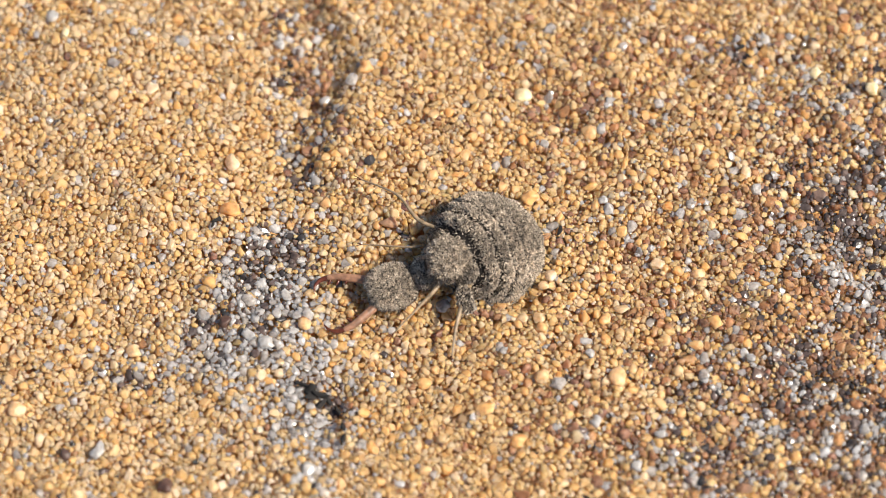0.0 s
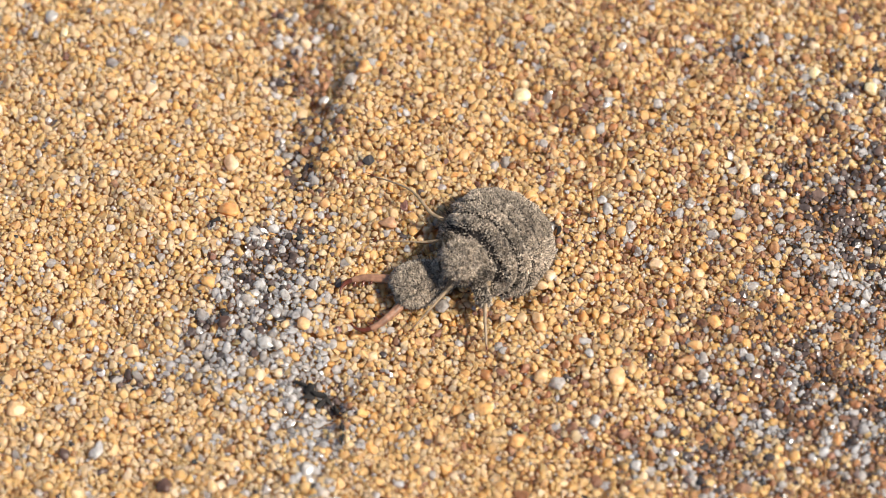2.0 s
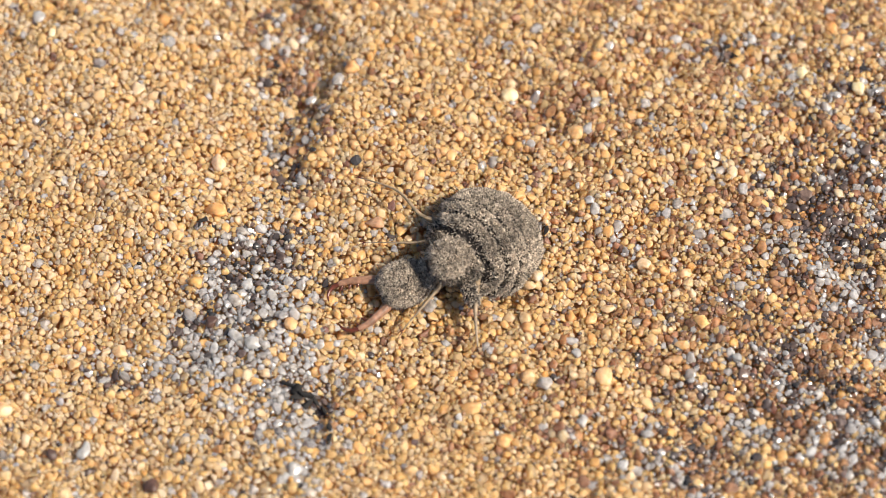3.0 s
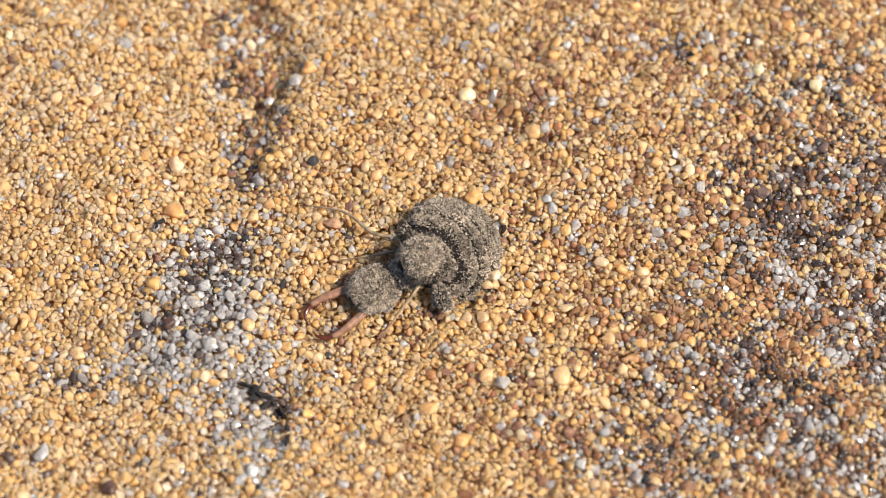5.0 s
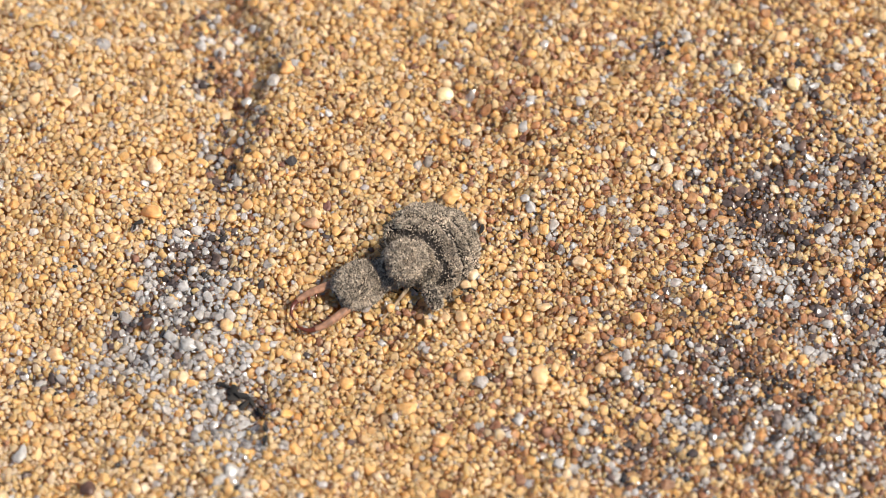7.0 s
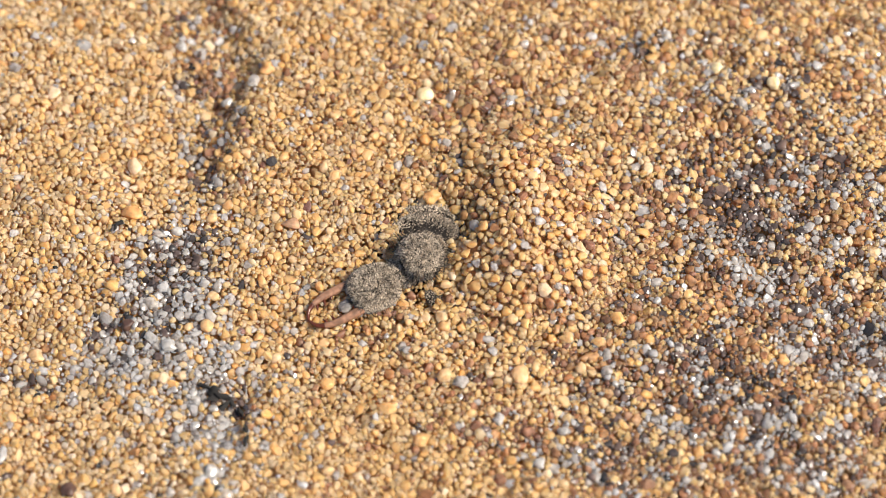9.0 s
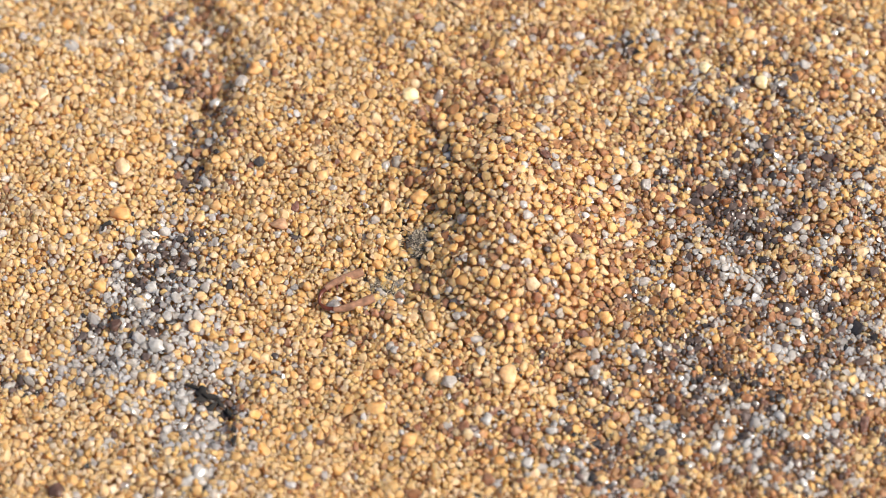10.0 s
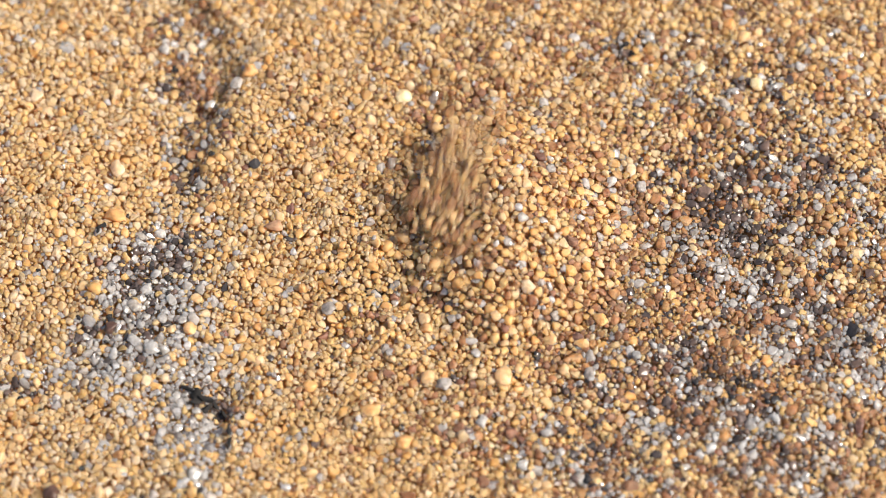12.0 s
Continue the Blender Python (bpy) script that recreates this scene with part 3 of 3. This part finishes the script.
def build_larva():
    root = new("antlion_larva")
    tagged(root, "grey-brown bristly antlion larva digging backward into sand", "insect larva")
    P = {"root": root}
    P["abdomen"] = furred("abdomen", surface(2.45, 2.45, 2.2, ((0.80, 0.30, 0.055), (0.55, 0.15, 0.040), (0.32, 0.085, 0.034), (0.06, 0.035, 0.03)), 0.95), root, 42000, 500, "swollen furrowed abdomen with rows of bristles", 21, -0.5)
    P["pro"] = furred("prothorax", surface(0.92, 0.96, 0.88, ((0.55, 0.06, 0.08), (-0.45, 0.08, 0.10)), 0.75), root, 9500, 160, "domed segment behind the head", 41)
    P["neck"] = furred("neck", surface(0.60, 0.72, 0.56, ((0.1, 0.10, 0.15),), 0.8), root, 3000, 60, "narrow wrinkled collar behind the head", 61)
    tufts(P["abdomen"], 2.35, 2.3, 0.3, 10, 22)
    tufts(P["pro"], 1.0, 0.9, 0.1, 4, 24)
    P["head"] = furred("head", surface(1.07, 0.99, 0.74, (), 0.62), root, 10000, 160, "flat squarish bristly head", 51)
    for s, name in ((1, "left_jaw"), (-1, "right_jaw")):
        pts = [(-0.15, 0, 0), (0.5, 0.10 * s, 0), (1.15, 0.16 * s, 0.02), (1.6, 0.10 * s, 0.03)]
        jaw = part("mandible", tube("mandible", pts, (0.20, 0.19, 0.155, 0.12), horn), P["head"], "long reddish-brown curved mandible")
        tip = [(1.5, 0.12 * s, 0.03), (1.85, 0.0, 0.03), (2.08, -0.28 * s, 0.02), (2.10, -0.62 * s, 0.0)]
        part("hook", tube("hook", tip, (0.125, 0.10, 0.065, 0.015), horn_tip), jaw, "dark red pointed hook of the jaw")
        for d, l in ((0.75, 0.20), (1.10, 0.26), (1.45, 0.24)):
            tooth = [(d, 0.02 * s, 0), (d + 0.06, (0.02 - l * 0.6) * s, 0), (d + 0.12, (0.02 - l) * s, 0)]
            part("tooth", tube("tooth", tooth, (0.07, 0.05, 0.008), horn_tip, 6, 3), jaw)
        P[name] = jaw
    legs = (("front_left", 1, [(0.23, 0.58, -1.05), (0.73, 1.04, -0.90), (1.47, 1.44, -1.10), (2.86, 2.17, -1.50)], 0.105),
            ("front_right", -1, [(-0.12, -1.75, -1.05), (0.50, -2.30, -0.95), (0.98, -3.67, -1.05), (2.13, -4.96, -1.50)], 0.09),
            ("mid_left", 1, [(-0.92, 0.84, -1.25), (-0.34, 1.67, -1.10), (0.29, 2.64, -1.20), (0.85, 3.82, -1.55)], 0.135),
            ("mid_right", -1, [(0.21, -1.08, -1.15), (1.03, -1.20, -1.15), (1.91, -1.57, -1.25), (2.98, -2.11, -1.53)], 0.06))
    P["coxa"] = furred("coxa", surface(0.62, 0.34, 0.34, ((0.0, 0.1, 0.2),), 0.8), root, 700, 60, "thick grey bristly base of a leg", 55)
    for name, s, pts, r in legs:
        leg = part("leg", tube("leg", pts, (r, r * 0.95, r * 0.6, r * 0.25), limb), root, "thin pale jointed leg")
        end = np.array(pts[-1])
        out = (end - np.array(pts[-2])) * 0.12
        for b in (-1, 1):
            claw = [end, end + out + np.array([0.0, 0.05 * b, 0]), end + out * 2 + np.array([0, 0.07 * b, -0.06])]
            part("claw", tube("claw", claw, (0.03, 0.02, 0.005), horn_tip, 5, 3), leg)
        P[name] = leg
    return P


# ---------------------------------------------------------------- sand that the larva moves
def heap(cx, cy, left, right, ry, height, seed, label):
    """A rigid heap of grains: a steep slope on its left, a long one on its right, its base at its origin."""
    g = np.random.default_rng(seed)
    root = new("sand_heap")
    tagged(root, label, "sand heap", "heaps of dug sand", "stuff")

    def rise(x, y):
        edge = left * (1 + 0.12 * np.sin(y * 1.7 + seed) + 0.06 * np.sin(y * 4.1))
        ramp = np.clip(-np.log(np.exp(-5 * (1.12 + x / edge)) + np.exp(-5 * (1.12 - x / right)))/ 5, 0, 1)
        round_off = np.exp(-np.abs(y / ry) ** 3.0)
        return height * ramp * round_off + 0.06 * np.sin(2.3 * x + 1.9 * y + seed)

    p = packed((-left * 1.2, right, -ry * 1.35, ry * 1.35), int((left + right) * ry * 330), 0.146, 0.27, 0.09, 0.30, seed, None, 0.63)
    x, y, r = p.T
    inside = rise(x, y) > 0.12 * height
    x, y, r = x[inside], y[inside], r[inside]
    z = rise(x, y) + g.normal(0, 0.085, len(x)) - 0.35 * r
    under = packed((-left * 1.2, right, -ry * 1.35, ry * 1.35), int((left + right) * ry * 160), 0.15, 0.2, 0.1, 0.26, seed + 9, None, 0.7)
    under = under[rise(under[:, 0], under[:, 1]) > 0.12 * height]
    x, y, r = np.concatenate([x, under[:, 0]]), np.concatenate([y, under[:, 1]]), np.concatenate([r, under[:, 2]])
    z = np.concatenate([z, rise(under[:, 0], under[:, 1]) - 0.2])
    kind = kinds(x + cx, y + cy)
    for k, (name, mat, _) in enumerate(NAMES):
        a = kind == k
        if a.sum():
            sx, sy = (rise(x + 0.1, y) - rise(x - 0.1, y)) / 0.2, (rise(x, y + 0.1) - rise(x, y - 0.1)) / 0.2
            part(name, grains_mesh(name, np.stack([x, y, z], 1)[a], r[a], mat, True, (0.45 * sx[a], 0.45 * sy[a])), root)
    X, Y = np.meshgrid(np.linspace(-left * 1.2, right, 50), np.linspace(-ry * 1.35, ry * 1.35, 50), indexing="ij")
    idx = np.arange(2500).reshape(50, 50)
    faces = np.stack([idx[:-1, :-1], idx[1:, :-1], idx[1:, 1:], idx[:-1, 1:]], -1).reshape(-1, 4)
    Z = rise(X, Y) - 0.38 - 0.5 * (rise(X, Y) < 0.15 * height)
    part("heap_core", mesh_from("heap_core", np.stack([X, Y, Z], -1).reshape(-1, 3), faces, bed), root)
    return root


def spray(seed, count, size, label):
    """A small cloud of grains that fly together."""
    g = np.random.default_rng(seed)
    root = tagged(new("sand_spray"), label, "sand spray", "sprays of flung sand", "stuff")
    c = g.normal(0, size, (count, 3)) * np.array([1, 1, 0.5])
    r = np.clip(0.14 * np.exp(g.normal(0, 0.28, count)), 0.08, 0.26)
    kind = g.integers(0, 10, count)
    for name, mat, a in (("golden_grains", gold, kind < 5), ("cream_grains", pale, kind == 5), ("rusty_grains", brown, kind > 5)):
        if a.sum():
            part(name, grains_mesh(name, c[a], r[a], mat), root)
    return root


# each row: seconds, then x, y, z of the leg girdle, prothorax, head and abdomen, heading of body and head, half-gape of the jaws
WAY = (
    (0, 0.07, -1.23, 1.75, 0.14, -1.24, 1.5, -2.14, -1.95, 0.5, 1.79, -0.05, 0.05, -163, -163, 19),
    (1.55, 0.07, -1.23, 1.75, 0.14, -1.28, 1.5, -2.14, -1.98, 0.5, 1.79, -0.08, 0.05, -163, -163, 16),
    (1.65, 0.79, -0.93, 1.72, 0.77, -1.28, 1.47, -1.07, -1.82, 0.5, 2.24, 0.2, -0.01, -161, -160, 17),
    (2.4, 0.79, -0.93, 1.72, 0.8, -1.31, 1.47, -1.04, -1.85, 0.5, 2.26, 0.18, 0, -161, -160, 15),
    (3.2, 0.91, -0.92, 1.7, 0.84, -1.25, 1.45, -1.04, -1.84, 0.5, 2.32, 0.21, -0.04, -159, -156, 13),
    (4.4, 1.31, -0.94, 1.4, 1.46, -1.12, 1.27, -0.48, -2.03, 0.46, 2.71, 0.19, -0.8, -155, -150, 6),
    (5, 1.45, -0.94, 1.35, 1.41, -1.08, 1.25, -0.54, -2.03, 0.42, 2.67, 0.16, -0.85, -153, -148, 4),
    (6.1, 1.59, -0.96, 1.4, 1.78, -1.03, 1.25, -0.31, -2.04, 0.45, 2.69, 0.2, -1.03, -153, -148, 2),
    (6.23, 1.73, -0.87, 1.36, 1.8, -0.95, 1.23, -0.39, -2.09, 0.45, 2.74, 0.24, -1.06, -151, -150, 6),
    (6.36, 1.92, -0.89, 1.3, 1.61, -1.11, 1.07, -0.31, -1.85, 0.41, 2.83, 0.1, -1.08, -151, -150, 0),
    (7.2, 1.96, -0.89, 1.3, 1.74, -1.14, 1.07, -0.21, -1.84, 0.43, 2.81, 0.13, -1.12, -151, -150, 1),
    (8.6, 2.84, -0.61, 0.92, 3.12, -0.63, 0.55, 1.15, -1.91, 0.24, 3.59, 0.8, -1.81, -145, -152, -5),
    (9.22, 2.91, -0.62, 0.95, 3.09, -0.64, 0.55, 1.12, -1.92, 0.24, 3.54, 0.79, -1.82, -145, -154, -7),
    (9.37, 3.59, -0.46, 0.65, 3.58, -0.03, 0.3, 1.64, -1.71, 0.08, 4.14, 1.1, -1.9, -143, -156, -7),
    (9.83, 3.59, -0.46, 0.65, 3.59, -0.02, 0.3, 1.68, -1.7, 0.08, 4.18, 1.11, -1.9, -143, -156, -7),
    (9.95, 3.83, -0.08, -0.45, 3.94, 0.05, -0.4, 2.24, -1.5, -0.72, 4.21, 1.73, -2.62, -143, -160, -8),
    (10.63, 3.83, -0.08, -0.45, 3.98, 0.05, -0.4, 2.25, -1.49, -0.72, 4.19, 1.74, -2.62, -143, -160, -8),
    (10.77, 4.09, 0.11, -1.3, 4.13, 0.47, -1.3, 2.38, -1.32, -1.1, 4.35, 2.18, -3.51, -143, -160, -8),
    (11.9, 4.11, 0.11, -1.3, 4.12, 0.55, -1.3, 2.36, -1.24, -1.1, 4.33, 2.26, -3.51, -143, -160, -8),
    (12, 4.44, 0.17, -2, 4.33, 0.88, -2, 2.57, -1, -1.6, 4.58, 2.65, -4.16, -143, -160, -8),
)


def motions():
    P, rows = larva, {k: [] for k in larva}
    for t, px, py, pz, fx, fy, fz, hx, hy, hz, ax, ay, az, turn, face, gape in WAY:
        root = mm(px, py, pz, 0, 0, turn)
        back = root.inverted()
        rows["root"].append((t, root))
        ahead_turn = math.degrees(math.atan2(hy - fy, hx - fx))
        rows["pro"].append((t, back @ mm(fx, fy, fz, 0, -12, ahead_turn)))
        rows["head"].append((t, back @ mm(hx, hy, hz, 0, 1, face)))
        rows["neck"].append((t, back @ mm(0.64 * fx + 0.36 * hx, 0.64 * fy + 0.36 * hy, 0.64 * fz + 0.36 * hz - 0.25, 0, 8, ahead_turn)))
        way = Vector((fx - ax, fy - ay, fz - az)).normalized()
        rise, heading = math.degrees(math.asin(way.z)), math.degrees(math.atan2(way.y, way.x))
        rows["abdomen"].append((t, back @ mm(ax, ay, az, 0, -rise, heading)))
        rows["coxa"].append((t, back @ mm(px + 0.85, py - 1.55, pz - (0.75 if t < 8 else 1.45), 0, 12, turn + 87)))
        lift = -0.1 if hz > 0.40 else min(1.1, 0.27 - hz)
        rows["left_jaw"].append((t, mm(0.95, 0.62, lift, 0, 2, gape)))
        rows["right_jaw"].append((t, mm(0.95, -0.62, lift, 0, 2, -gape)))
        tuck = max(0.0, (t - 4.0) * 2.5)
        for name, s in (("front_left", 1), ("front_right", -1), ("mid_left", 1), ("mid_right", -1)):
            swing = 9 if name == "mid_left" and t > 1.6 else 0
            sunk = min(1.2, max(0.0, (t - 3.4) * 1.1)) if name == "mid_left" else 0.0
            if name == "front_right" and t > 4:
                sunk = 0.1 if t < 6.15 else 2.0
            ahead = 0.6 if name == "front_right" and t > 4 else 0.0
            rows[name].append((t, mm(ahead, 0, 0.42 - sunk - min(1.4, tuck * 0.07), 0, 0, swing - s * min(20, tuck))))
    for k, ob in P.items():
        walk(ob, rows[k])
    for ob, x, y, heights in HEAPS:
        walk(ob, [(t, mm(x, y, z)) for t, z in heights])
    rest = mm(*(nudged.location / MM), 0, 0, 20)
    walk(nudged, [(t, Matrix.Translation((-d * MM, 0, 0)) @ rest) for t, d in ((0, 0), (9.2, 0), (9.45, 0.09), (10, 0.12), (10.7, 0.16), (11, 0.19), (12, 0.21))])
    for ob, path in THROWN:
        walk(ob, [(t, mm(x, y, z)) for t, x, y, z in path])


def throw(t0, x, y, spread, n, toward_x, toward_y, reach, seed, cut=False):
    """Single grains flung out of the sand at t0 that land about 0.15 s later; returns each one with its path."""
    g, out = np.random.default_rng(seed), []
    mats = (gold_one, gold_one, gold_one, pale_one, brown_one, grey_one)
    for i in range(n):
        r = float(np.clip(0.14 * math.exp(g.normal(0, 0.3)), 0.08, 0.28))
        key = (int(g.integers(0, 12)), int(g.integers(0, 6)))
        if key not in GRAIN_MESH:
            GRAIN_MESH[key] = mesh_from("sand_grain", FINE[key[0]] * 0.15, FINE_F, mats[key[1]])
        ob = new("sand_grain", GRAIN_MESH[key])
        ob.scale = (r / 0.15,) * 3
        tagged(ob, "small quartz sand grain flung by the larva", "sand grain", "flung sand grains")
        sx, sy = x + g.normal(0, spread), y + g.normal(0, spread)
        a = math.atan2(toward_y, toward_x) + g.normal(0, 0.55)
        far = reach * g.uniform(0.25, 1.15)
        ex, ey = sx + far * math.cos(a), sy + far * math.sin(a)
        z0 = float(relief(np.float64(sx), np.float64(sy))) - 0.35
        z1 = float(relief(np.float64(ex), np.float64(ey))) + 0.1
        top, path = g.uniform(0.6, 2.2), [(0, sx, sy, z0), (t0, sx, sy, z0)]
        for h in ((0.2, 0.4) if cut else (0.25, 0.5, 0.75)):
            path.append((t0 + 0.16 * h, sx + (ex - sx) * h, sy + (ey - sy) * h, z0 + (z1 - z0) * h + 4 * top * h * (1 - h)))
        if not cut:
            path += [(t0 + 0.16, ex, ey, z1), (12.0, ex, ey, z1)]
        out.append((ob, path))
    return out


def spout(t0, x, y, n, seed):
    """Sprays of grains that fan out of the pit from t0 on; returns each one with its path."""
    g, out = np.random.default_rng(seed), []
    for i in range(n):
        ob = spray(seed + i, 15, 0.65, "cloud of sand grains flung upward")
        a = radians(g.uniform(28, 88))
        v = g.uniform(8, 62)
        sx, sy = x + g.normal(0, 0.7), y + g.normal(0, 0.6)
        path = [(0, sx, sy, -0.9), (t0, sx, sy, -0.9)]
        for h in (0.03, 0.06):
            path.append((t0 + h, sx + v * h * math.cos(a), sy + v * h * math.sin(a), -0.9 + 42 * h))
        out.append((ob, path))
    return out


GRAIN_MESH = {}

ground = build_ground()
build_pebbles()
nudged = pebble(3.39, 7.28, 0.38, 0.40, yellow_one, "pale yellow rounded pebble on the sand", 20, 0.5)
build_sand()
larva = build_larva()
HEAPS = [
    (heap(7.00, 1.07, 3.4, 5.5, 4.4, 2.5, 61, "heap of loose golden sand dug up"), 7.00, 1.07, ((0, -3.3), (6.2, -3.3), (6.4, -2.8), (7.2, -2.8), (8.7, -0.7), (9.25, -0.7), (9.4, -0.4), (9.83, -0.4), (9.97, -0.15), (11.95, -0.1), (12, -0.2))),
    (heap(4.86, -0.36, 1.7, 2.4, 2.1, 1.4, 62, "heap of loose sand over the larva"), 4.86, -0.36, ((0, -2.6), (9.83, -2.6), (9.97, -0.35), (10.63, -0.35), (10.78, -0.1), (11.92, -0.1), (12, -1.0))),
    (heap(3.31, -1.53, 1.2, 1.8, 1.1, 0.5, 63, "low heap of sand over thorax"), 3.31, -1.53, ((0, -2.6), (9.83, -2.6), (9.97, -0.5), (10.63, -0.45), (10.78, -0.1), (11.92, -0.1), (12, -0.5))),
]
THROWN = (throw(1.53, 4.16, 0.55, 0.5, 14, 1, 0.5, 3.5, 71) + throw(1.53, 1.78, -3.08, 0.4, 8, 0.1, -1, 1.6, 72)
          + throw(6.18, 4.75, 1.07, 0.6, 26, 1, 0.9, 4.0, 73) + throw(6.18, 2.25, -2.56, 0.4, 10, -0.2, -1, 1.6, 74)
          + throw(9.22, 4.88, 1.59, 0.8, 44, 0.7, 0.8, 4.5, 75) + throw(9.22, 2.74, 0.29, 0.5, 12, -1, 0.5, 2.5, 76)
          + throw(9.84, 4.63, 0.29, 0.6, 36, 0.5, 1, 3.5, 77) + throw(10.64, 4.50, -0.49, 0.6, 36, 0.4, 1, 3.5, 78)
          + throw(11.95, 4.60, 0.40, 0.9, 80, 0.7, 1, 7.0, 79, True) + spout(11.95, 4.82, 0.15, 46, 300))

motions()
